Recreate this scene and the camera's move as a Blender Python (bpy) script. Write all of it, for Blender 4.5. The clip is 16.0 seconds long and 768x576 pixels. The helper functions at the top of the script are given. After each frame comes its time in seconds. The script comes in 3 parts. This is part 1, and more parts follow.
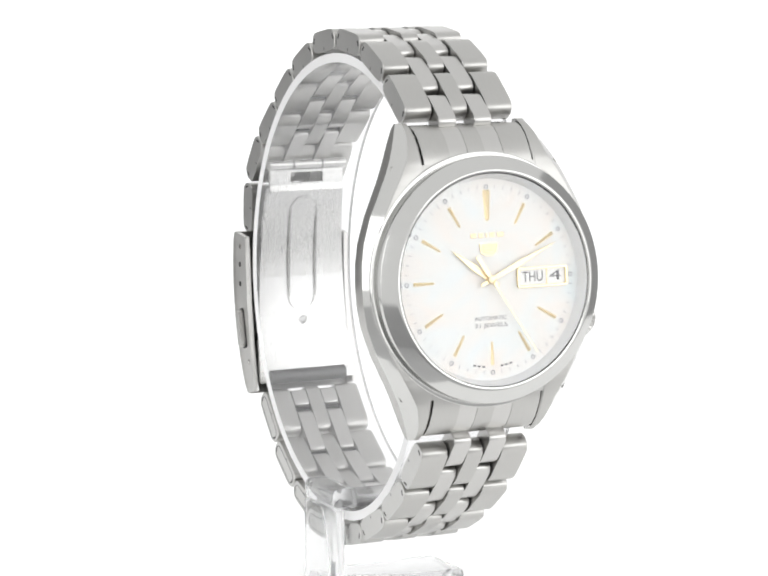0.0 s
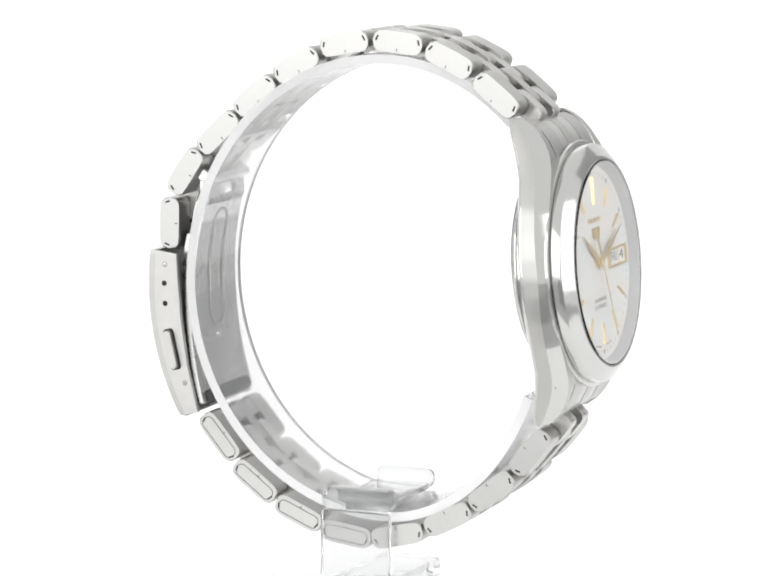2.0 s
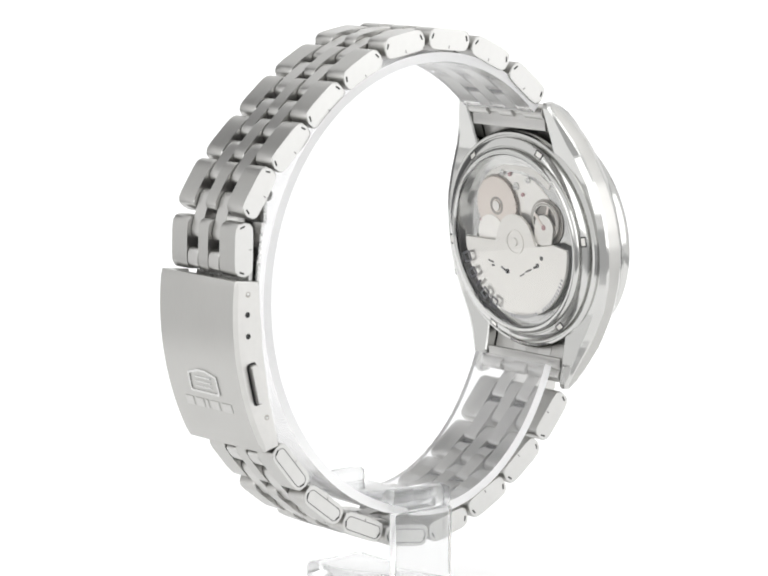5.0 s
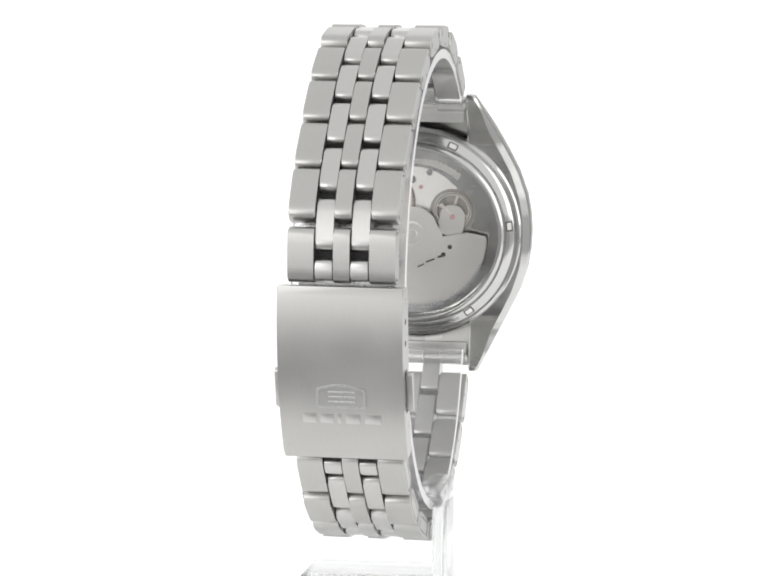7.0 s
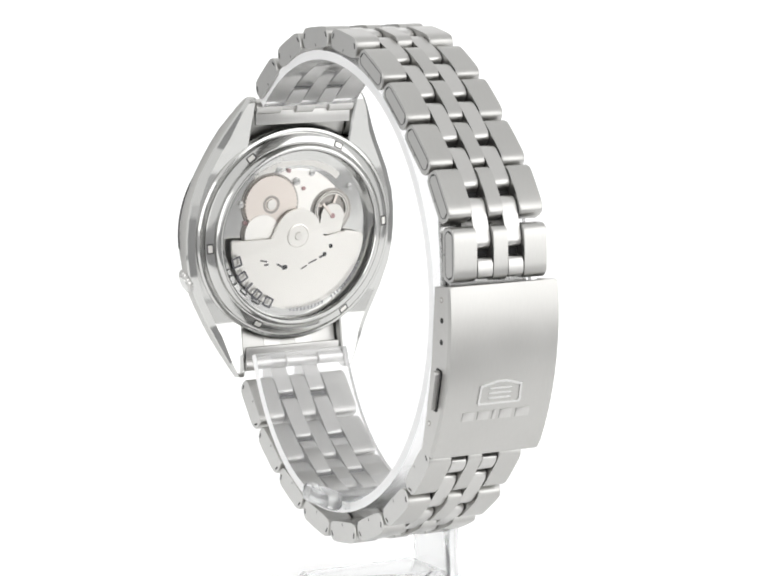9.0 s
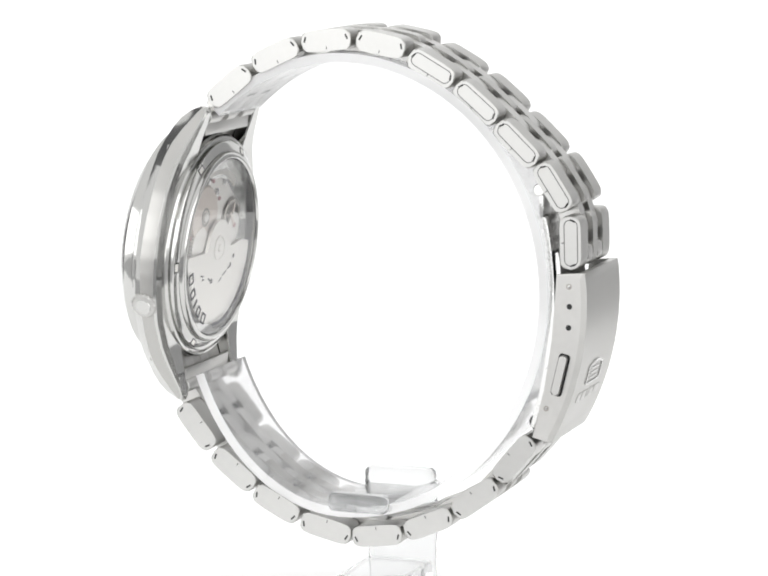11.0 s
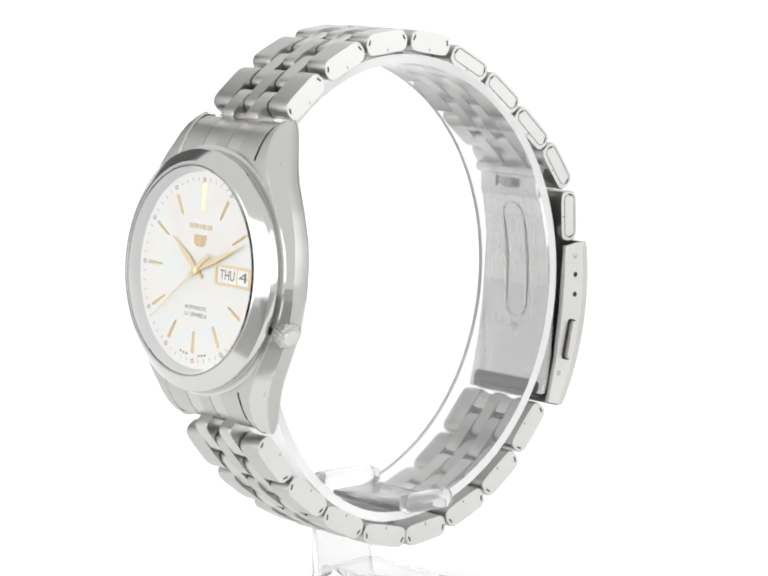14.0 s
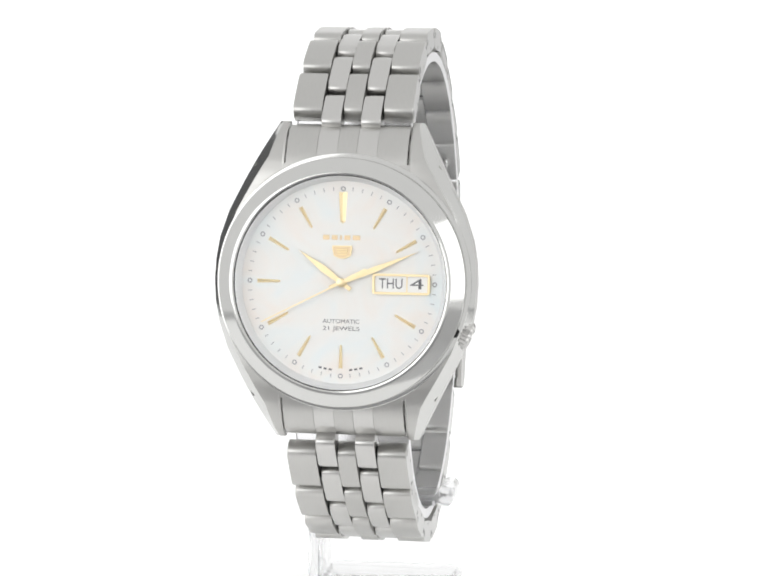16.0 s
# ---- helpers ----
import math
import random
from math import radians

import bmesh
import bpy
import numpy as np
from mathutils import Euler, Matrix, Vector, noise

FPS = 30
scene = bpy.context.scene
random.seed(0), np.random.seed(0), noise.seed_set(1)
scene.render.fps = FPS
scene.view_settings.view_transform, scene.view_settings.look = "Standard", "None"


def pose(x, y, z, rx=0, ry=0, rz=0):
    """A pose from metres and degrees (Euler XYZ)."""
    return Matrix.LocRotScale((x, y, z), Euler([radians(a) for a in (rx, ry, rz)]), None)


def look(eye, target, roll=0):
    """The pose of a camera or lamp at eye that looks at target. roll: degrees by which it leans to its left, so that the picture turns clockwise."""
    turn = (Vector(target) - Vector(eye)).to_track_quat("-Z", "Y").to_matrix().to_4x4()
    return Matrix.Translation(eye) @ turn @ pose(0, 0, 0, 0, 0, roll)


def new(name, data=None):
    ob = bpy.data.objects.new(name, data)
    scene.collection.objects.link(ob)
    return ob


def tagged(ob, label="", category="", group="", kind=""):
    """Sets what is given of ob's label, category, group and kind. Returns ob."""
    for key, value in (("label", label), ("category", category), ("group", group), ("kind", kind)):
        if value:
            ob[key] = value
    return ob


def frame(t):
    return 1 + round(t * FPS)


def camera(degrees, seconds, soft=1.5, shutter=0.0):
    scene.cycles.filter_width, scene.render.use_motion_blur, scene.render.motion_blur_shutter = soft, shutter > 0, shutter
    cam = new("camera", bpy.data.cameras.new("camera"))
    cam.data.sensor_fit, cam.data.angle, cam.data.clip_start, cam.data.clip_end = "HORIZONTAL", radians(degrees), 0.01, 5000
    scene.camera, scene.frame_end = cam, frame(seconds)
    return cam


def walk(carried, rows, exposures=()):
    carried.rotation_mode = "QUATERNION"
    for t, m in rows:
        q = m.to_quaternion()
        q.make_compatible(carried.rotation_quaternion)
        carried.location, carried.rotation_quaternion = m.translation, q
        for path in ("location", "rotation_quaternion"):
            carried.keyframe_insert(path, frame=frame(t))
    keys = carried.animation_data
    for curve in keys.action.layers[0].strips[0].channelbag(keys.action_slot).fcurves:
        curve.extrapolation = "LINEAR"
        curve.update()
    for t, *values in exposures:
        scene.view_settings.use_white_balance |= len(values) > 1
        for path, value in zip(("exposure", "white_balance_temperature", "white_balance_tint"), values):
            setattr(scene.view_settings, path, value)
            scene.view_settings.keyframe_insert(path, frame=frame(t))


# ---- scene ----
cam = camera(14.643, 16.0, soft=2.0)
Z0 = 52.6                                   # height of the dial's centre over the table, mm
EYE = Vector((0, -0.44622, 0.06054 + Z0 * 0.001))
AIM = EYE + Vector((math.sin(radians(0.044)), math.cos(radians(8.448)), -math.sin(radians(8.448))))
walk(cam, [(0, look(EYE, AIM, 0.117)), (16, look(EYE, AIM, 0.117))])

# angle of the turntable, degrees
TURN = [(0, 26.73), (1, 47.05), (2, 67.75), (3, 88.3), (4, 108.95), (5, 129.2), (6, 149.6), (7, 169.8), (8, 189.9), (9, 210.0),
        (10, 230.1), (11, 250.2), (12, 270.35), (13, 290.3), (14, 310.0), (15, 330.35), (16, 350.95)]

# ---- light: white studio with two softboxes and a white table given a glow ----
world = bpy.data.worlds.new("studio")
scene.world = world
world.use_nodes = True
world.node_tree.nodes["Background"].inputs["Color"].default_value = (1.0, 1.0, 1.0, 1)
world.node_tree.nodes["Background"].inputs["Strength"].default_value = 0.80
scene.view_settings.exposure = 0.24


def softbox(name, eye, target, w, h, power):
    lamp = bpy.data.lights.new(name, "AREA")
    lamp.shape, lamp.size, lamp.size_y, lamp.energy = "RECTANGLE", w, h, power
    ob = new(name, lamp)
    ob.matrix_world = look(eye, target)
    return ob


softbox("softbox_left", (-0.92, -0.78, 0.33), (0, 0, 0.05), 1.25, 0.9, 4.4)
softbox("softbox_right", (1.04, -0.58, 0.33), (0, 0, 0.05), 1.25, 0.9, 4.4)


# ---- materials ----
def mat(name, color, metallic=0.0, rough=0.4):
    m = bpy.data.materials.new(name)
    m.use_nodes = True
    b = m.node_tree.nodes["Principled BSDF"]
    b.inputs["Base Color"].default_value = (*color, 1)
    b.inputs["Metallic"].default_value = metallic
    b.inputs["Roughness"].default_value = rough
    return m, m.node_tree.nodes, m.node_tree.links, b


def brushed(name, color, rough, stretch, grain=0.06, bump=0.02, tint=0.05):
    """Steel with fine scratches that run across the stretched axes."""
    m, n, l, b = mat(name, color, 1.0, rough)
    tc = n.new("ShaderNodeTexCoord")
    mp = n.new("ShaderNodeMapping")
    mp.inputs["Scale"].default_value = stretch
    fine = n.new("ShaderNodeTexNoise")
    fine.inputs["Scale"].default_value = 1.0
    fine.inputs["Detail"].default_value = 3
    l.new(tc.outputs["Object"], mp.inputs["Vector"])
    l.new(mp.outputs["Vector"], fine.inputs["Vector"])
    wide = n.new("ShaderNodeTexNoise")
    wide.inputs["Scale"].default_value = 120
    wide.inputs["Detail"].default_value = 0
    l.new(tc.outputs["Object"], wide.inputs["Vector"])
    add = n.new("ShaderNodeMath")
    add.operation = "MULTIPLY_ADD"
    l.new(fine.outputs["Fac"], add.inputs[0])
    add.inputs[1].default_value = 1.2
    l.new(wide.outputs["Fac"], add.inputs[2])
    rng = n.new("ShaderNodeMapRange")
    rng.inputs["From Min"].default_value, rng.inputs["From Max"].default_value = 0.75, 1.45
    rng.inputs["To Min"].default_value, rng.inputs["To Max"].default_value = rough - grain, rough + grain
    l.new(add.outputs[0], rng.inputs["Value"])
    l.new(rng.outputs[0], b.inputs["Roughness"])
    tone = n.new("ShaderNodeMixRGB")
    tone.inputs["Color1"].default_value = (*[c * (1 - tint) for c in color], 1)
    tone.inputs["Color2"].default_value = (*[min(1, c * (1 + tint)) for c in color], 1)
    spread = n.new("ShaderNodeMapRange")
    spread.inputs["From Min"].default_value, spread.inputs["From Max"].default_value = 0.65, 1.55
    l.new(add.outputs[0], spread.inputs["Value"])
    l.new(spread.outputs[0], tone.inputs["Fac"])
    l.new(tone.outputs[0], b.inputs["Base Color"])
    bp = n.new("ShaderNodeBump")
    bp.inputs["Strength"].default_value = bump * 10
    bp.inputs["Distance"].default_value = 0.00002
    l.new(fine.outputs["Fac"], bp.inputs["Height"])
    l.new(bp.outputs["Normal"], b.inputs["Normal"])
    return m


STEEL = (0.50, 0.496, 0.48)
M_BRUSH = brushed("brushed_steel", STEEL, 0.35, (9000, 700, 700))
M_BRUSHV = brushed("brushed_steel_case", STEEL, 0.37, (1200, 16000, 16000), 0.03, 0.008, 0.025)
M_BLADE = brushed("blade_steel", (0.64, 0.64, 0.63), 0.27, (16000, 900, 900), 0.03, 0.008, 0.025)
M_POL = brushed("polished_steel", (0.60, 0.60, 0.585), 0.11, (500, 500, 500), 0.02, 0.001, 0.015)
M_NARROW = brushed("narrow_link_steel", (0.56, 0.555, 0.54), 0.3, (6000, 900, 900), 0.02, 0.001, 0.02)
M_SATIN = brushed("satin_steel", (0.56, 0.555, 0.54), 0.38, (6000, 900, 900), 0.05, 0.01)
M_SIDE = brushed("link_flank_steel", (0.55, 0.548, 0.535), 0.33, (1500, 900, 900), 0.03, 0.004, 0.03)
M_GAP_SHADE = mat("gap_shade_steel", (0.03, 0.03, 0.03), 1.0, 0.4)[0]
# dark grey for seam lines, and for shade painted on the blade's roll
M_SEAM_SHADE = mat("seam_and_shade_steel", (0.12, 0.12, 0.12), 1.0, 0.5)[0]
# darker metal that paints shade in the movement's recesses and round pin ends
M_RECESS_SHADE = mat("recess_shade_grey", (0.36, 0.34, 0.315), 1.0, 0.45)[0]
M_SILVER = mat("silver_paint", (0.72, 0.73, 0.74), 0.2, 0.45)[0]
# near-black puts the shade of notches and button slots into the colour
M_DARK = mat("recess_shade_steel", (0.05, 0.05, 0.05), 1.0, 0.45)[0]
# black in place of the shade inside holes, slots and link gaps
M_SHADE_BLACK = mat("hole_and_gap_shade", (0.015, 0.015, 0.015), 0.0, 0.7)[0]
M_GOLD = mat("gold_plate", (0.86, 0.71, 0.43), 1.0, 0.36)[0]
M_PALE = mat("pale_gold_print", (0.74, 0.58, 0.36), 0.7, 0.35)[0]
M_INK = mat("dial_ink", (0.10, 0.10, 0.11), 0.0, 0.6)[0]
M_TICK = mat("grey_print", (0.30, 0.30, 0.32), 0.0, 0.6)[0]
M_DISC = mat("date_disc_white", (0.85, 0.85, 0.84), 0.0, 0.5)[0]
M_PLATE = brushed("movement_plate", (0.86, 0.845, 0.81), 0.44, (900, 900, 900), 0.03, 0.002, 0.03)
M_ROTOR = brushed("rotor_steel", (0.74, 0.725, 0.69), 0.32, (700, 5000, 700), 0.03, 0.002, 0.03)
M_BRASS = mat("gear_brass", (0.72, 0.66, 0.61), 1.0, 0.4)[0]
M_RUBY = mat("ruby", (0.46, 0.29, 0.29), 0.0, 0.15)[0]


def glass(name, tint, ior, rough=0.0):
    m, n, l, b = mat(name, tint, 0.0, rough)
    b.inputs["Transmission Weight"].default_value = 1.0
    b.inputs["IOR"].default_value = ior
    return m


M_CRYSTAL = glass("coated_crystal", (1, 1, 1), 1.38)
M_BLOCK = glass("moulded_acrylic", (0.90, 0.905, 0.905), 1.30, 0.06)
M_BLOCK.node_tree.nodes["Principled BSDF"].inputs["Transmission Weight"].default_value = 0.92
# edge made whiter in place of the light gathered in clear acrylic
M_EDGE = glass("whitened_acrylic_edge", (0.97, 0.97, 0.97), 1.3, 0.6)
M_EDGE.node_tree.nodes["Principled BSDF"].inputs["Transmission Weight"].default_value = 0.35
# slightly rough, with a small diffuse white part
M_ACRYL = glass("milky_acrylic", (0.98, 0.98, 0.985), 1.49, 0.11)
M_ACRYL.node_tree.nodes["Principled BSDF"].inputs["Transmission Weight"].default_value = 0.93


def pearl():
    """Mother of pearl: white with slow clouds of cream, blue and rose."""
    m, n, l, b = mat("mother_of_pearl", (0.9, 0.9, 0.88), 0.0, 0.5)
    tc = n.new("ShaderNodeTexCoord")
    ns = n.new("ShaderNodeTexNoise")
    ns.inputs["Scale"].default_value, ns.inputs["Detail"].default_value, ns.inputs["Distortion"].default_value = 110, 3, 1.5
    l.new(tc.outputs["Object"], ns.inputs["Vector"])
    r = n.new("ShaderNodeValToRGB")
    e = r.color_ramp.elements
    e[0].position, e[0].color = 0.30, (0.785, 0.735, 0.69, 1)
    e[1].position, e[1].color = 0.72, (0.71, 0.765, 0.775, 1)
    k = e.new(0.5)
    k.color = (0.765, 0.765, 0.745, 1)
    l.new(ns.outputs["Fac"], r.inputs["Fac"])
    l.new(r.outputs["Color"], b.inputs["Base Color"])
    return m


M_PEARL = pearl()


def paper():
    # white acrylic lit as on a light table; added glow keeps backdrop white too
    m, n, l, b = mat("white_table", (0.93, 0.93, 0.93), 0.0, 0.7)
    tc = n.new("ShaderNodeTexCoord")
    ns = n.new("ShaderNodeTexNoise")
    ns.inputs["Scale"].default_value = 40
    l.new(tc.outputs["Object"], ns.inputs["Vector"])
    r = n.new("ShaderNodeMapRange")
    r.inputs["To Min"].default_value, r.inputs["To Max"].default_value = 0.6, 0.8
    l.new(ns.outputs["Fac"], r.inputs["Value"])
    l.new(r.outputs[0], b.inputs["Roughness"])
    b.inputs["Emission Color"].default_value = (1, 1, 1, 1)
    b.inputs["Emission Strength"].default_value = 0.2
    return m


M_PAPER = paper()
M_FLOOR = brushed("floor_paint", (0.58, 0.58, 0.585), 0.6, (12, 12, 12))
M_FLOOR.node_tree.nodes["Principled BSDF"].inputs["Metallic"].default_value = 0.0
M_WALL = mat("light_wall_paint", (0.5, 0.5, 0.505), 0.0, 0.8)[0]
M_WALL_WEST = mat("grey_wall_paint", (0.15, 0.15, 0.153), 0.0, 0.8)[0]


# ---- mesh helpers, all in millimetres ----
def finish(bm, angle=32):
    bmesh.ops.remove_doubles(bm, verts=bm.verts, dist=1e-5)
    bmesh.ops.recalc_face_normals(bm, faces=bm.faces)
    for f in bm.faces:
        f.smooth = True
    for e in bm.edges:
        e.smooth = len(e.link_faces) == 2 and e.calc_face_angle(0) < radians(angle) and all(len(f.verts) < 9 for f in e.link_faces)


def part(name, bm, material, parent, label="", m=None, angle=32):
    """Links a bmesh, built in millimetres, as one mesh object under parent; m: its pose there."""
    finish(bm, angle)
    bmesh.ops.scale(bm, vec=(0.001,) * 3, verts=bm.verts)
    me = bpy.data.meshes.new(name)
    bm.to_mesh(me)
    bm.free()
    for x in material if isinstance(material, (list, tuple)) else [material]:
        me.materials.append(x)
    ob = new(name, me)
    ob.parent = parent
    if m is not None:
        ob.matrix_basis = m
    return tagged(ob, label) if label else ob


def mm(x, y, z, rx=0, ry=0, rz=0):
    return pose(x * 0.001, y * 0.001, z * 0.001, rx, ry, rz)


def lathe(profile, n=96, closed=False, bm=None, mats=None):
    """Turns (r, z) points about z."""
    bm = bm or bmesh.new()
    rings = []
    for r, z in profile:
        if r < 1e-6:
            rings.append([bm.verts.new((0, 0, z))] * n)
        else:
            rings.append([bm.verts.new((r * math.cos(2 * math.pi * i / n), r * math.sin(2 * math.pi * i / n), z)) for i in range(n)])
    seq = list(zip(rings, rings[1:])) + ([(rings[-1], rings[0])] if closed else [])
    for k, (a, b) in enumerate(seq):
        for i in range(n):
            j = (i + 1) % n
            vs = []
            for q in (a[i], a[j], b[j], b[i]):
                if q not in vs:
                    vs.append(q)
            if len(vs) > 2:
                f = bm.faces.new(vs)
                f.material_index = mats[k] if mats else 0
    return bm


def prism(poly, lo, hi, axis="z", bevel=0.0, bm=None, segs=2):
    """Extrudes a polygon of (a, b) between lo and hi along an axis: z takes (x, y), x takes (y, z), y takes (x, z)."""
    bm = bm or bmesh.new()
    put = {"z": lambda a, b, c: (a, b, c), "x": lambda a, b, c: (c, a, b), "y": lambda a, b, c: (a, c, b)}[axis]
    lower = [bm.verts.new(put(a, b, lo)) for a, b in poly]
    upper = [bm.verts.new(put(a, b, hi)) for a, b in poly]
    k = len(poly)
    faces = [bm.faces.new(lower), bm.faces.new(upper)]
    for i in range(k):
        faces.append(bm.faces.new((lower[i], lower[(i + 1) % k], upper[(i + 1) % k], upper[i])))
    if bevel:
        bmesh.ops.bevel(bm, geom=list({e for f in faces[:2] for e in f.edges}), offset=bevel, segments=segs, profile=0.5, affect="EDGES", clamp_overlap=True)
    return bm


def block(x0, x1, y0, y1, z0, z1, bevel=0.2, segs=2, bm=None):
    bm = bm or bmesh.new()
    r = bmesh.ops.create_cube(bm, size=1)
    for v in r["verts"]:
        v.co = ((x0 + x1) / 2 + v.co.x * (x1 - x0), (y0 + y1) / 2 + v.co.y * (y1 - y0), (z0 + z1) / 2 + v.co.z * (z1 - z0))
    if bevel:
        bmesh.ops.bevel(bm, geom=list({e for v in r["verts"] for e in v.link_edges}), offset=bevel, segments=segs, profile=0.5, affect="EDGES")
    return bm


def rounded(w, h, r, n=5):
    """Rounded rectangle round the origin."""
    pts = []
    for cx, cy, a0 in ((w / 2 - r, h / 2 - r, 0), (-w / 2 + r, h / 2 - r, 90), (-w / 2 + r, -h / 2 + r, 180), (w / 2 - r, -h / 2 + r, 270)):
        for i in range(n + 1):
            a = radians(a0 + 90 * i / n)
            pts.append((cx + r * math.cos(a), cy + r * math.sin(a)))
    return pts


def ring_poly(outer, inner, lo, hi, bm=None):
    """A flat frame between two outlines with the same number of points."""
    bm = bm or bmesh.new()
    k = len(outer)
    v = [[bm.verts.new((x, y, z)) for x, y in pts] for pts, z in ((outer, lo), (outer, hi), (inner, hi), (inner, lo))]
    for a in range(4):
        b = (a + 1) % 4
        for i in range(k):
            j = (i + 1) % k
            bm.faces.new((v[a][i], v[a][j], v[b][j], v[b][i]))
    return bm


def oval(a, b, e=3.2, n=32):
    pts = []
    for i in range(n):
        c, s = math.cos(2 * math.pi * i / n), math.sin(2 * math.pi * i / n)
        pts.append((a * math.copysign(abs(c) ** (2 / e), c), b * math.copysign(abs(s) ** (2 / e), s)))
    return pts


def link_profile(a, top, low, n=36, square=9.0):
    """Side view of a bracelet piece: softly domed outside, flat and square inside."""
    pts = []
    for (x, z), (x2, z2) in zip(oval(a, 1, 4.2, n), oval(a, 1, square, n)):
        pts.append((x, z * top) if z >= 0 else (x2, z2 * low))
    return pts


def writing(name, text, size, x, y, z, material, parent, width=None):
    """Flat lettering in the built-in font, its middle at (x, y) in millimetres."""
    cu = bpy.data.curves.new(name, "FONT")
    cu.body, cu.size, cu.align_x, cu.align_y, cu.extrude = text, size, "CENTER", "CENTER", 0.01
    tmp = bpy.data.objects.new(name, cu)
    scene.collection.objects.link(tmp)
    bpy.context.view_layer.update()
    me = bpy.data.meshes.new_from_object(tmp.evaluated_get(bpy.context.evaluated_depsgraph_get()))
    bpy.data.objects.remove(tmp)
    xs = [v.co.x for v in me.vertices]
    k = width / (max(xs) - min(xs)) if width else 1
    for v in me.vertices:
        v.co = ((v.co.x * k + x) * 0.001, (v.co.y + y) * 0.001, (v.co.z + z) * 0.001)
    me.materials.clear()
    me.materials.append(material)
    ob = new(name, me)
    ob.parent = parent
    return ob


# ---- setting: white table that rises into a backdrop ----
def build_sweep():
    top = [(-62, 0.0), (520, 0.0)] + [(520 + 300 * math.sin(radians(a)), 300 - 300 * math.cos(radians(a))) for a in range(10, 91, 10)] + [(820, 620)]
    low = [(826, 620)] + [(520 + 306 * math.sin(radians(a)), 300 - 306 * math.cos(radians(a))) for a in range(90, 0, -10)] + [(520, -6), (-62, -6)]
    bm = prism(top + low, -166, 166, "x")
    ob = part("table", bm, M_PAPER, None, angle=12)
    tagged(ob, "narrow seamless white table with an added glow, rising into a backdrop", "table", kind="structure")
    pl = part("plinth", block(-150, 150, -40, 540, -750, -7, 4), M_FLOOR, None)
    tagged(pl, "plain grey painted plinth carrying the white table", "plinth", kind="structure")
    # unseen floor added so reflections past the table's edge turn grey
    fl = part("floor", block(-3000, 3000, -3000, 4000, -790, -750, 0), M_FLOOR, None)
    tagged(fl, "plain grey floor under the table, added unseen for reflections", "floor", kind="structure")


build_sweep()


def build_reflection_walls():
    """Plain unseen walls added behind the camera and beside the backdrop to shape reflections."""
    for name, box in (("reflection_wall_south", (-800, 800, -1250, -1200, -750, -160)), ("reflection_wall_west", (-1750, -1700, 1150, 3300, -750, 2200)), ("reflection_wall_east", (1700, 1750, 600, 2300, -750, 1300))):
        paint, tone = {"reflection_wall_south": (M_WALL, "light"), "reflection_wall_west": (M_WALL_WEST, "mid"), "reflection_wall_east": (M_FLOOR, "light")}[name]
        ob = part(name, block(*box, 0), paint, None)
        tagged(ob, "plain " + tone + " grey wall added unseen for reflections", "wall", kind="structure")


build_reflection_walls()

# ---- the watch ----
XC = -0.21
watch = new("wrist_watch")
watch.empty_display_size = 0.01
tagged(watch, "stainless steel wrist watch with white pearl dial on clear stand", "watch")
HEAD = mm(XC, -33.886, Z0, 84.5)            # x to three o'clock, y to twelve, z out of the dial
UP = mm(0, 0, Z0)


def curve(v, pts):
    return float(np.interp(v, [p[0] for p in pts], [p[1] for p in pts]))


def half_width(v):
    return curve(abs(v), ((0, 18.65), (3, 18.5), (6, 18.0), (9.75, 16.75), (13, 15.15), (16.7, 13.25), (20, 11.55), (22.4, 10.3)))


def case_top(v):
    return curve(abs(v), ((0, -0.95), (12, -1.0), (15, -1.2), (17, -1.7), (19, -2.6), (20.5, -3.6), (21.6, -4.8), (22.4, -6.2)))


def case_low(v):
    return curve(abs(v), ((0, -5.6), (10, -5.65), (14, -6.0), (17, -6.7), (20, -7.5), (21.6, -7.9), (22.4, -7.7)))


def loft(bm, vs, section, mats):
    rows = [[bm.verts.new((u, v, n)) for u, n in section(v)] for v in vs]
    k = len(rows[0])
    for a, b in zip(rows, rows[1:]):
        for i in range(k):
            j = (i + 1) % k
            f = bm.faces.new((a[i], a[j], b[j], b[i]))
            f.material_index = mats[i]
    for r in (rows[0], rows[-1]):
        bm.faces.new(r)


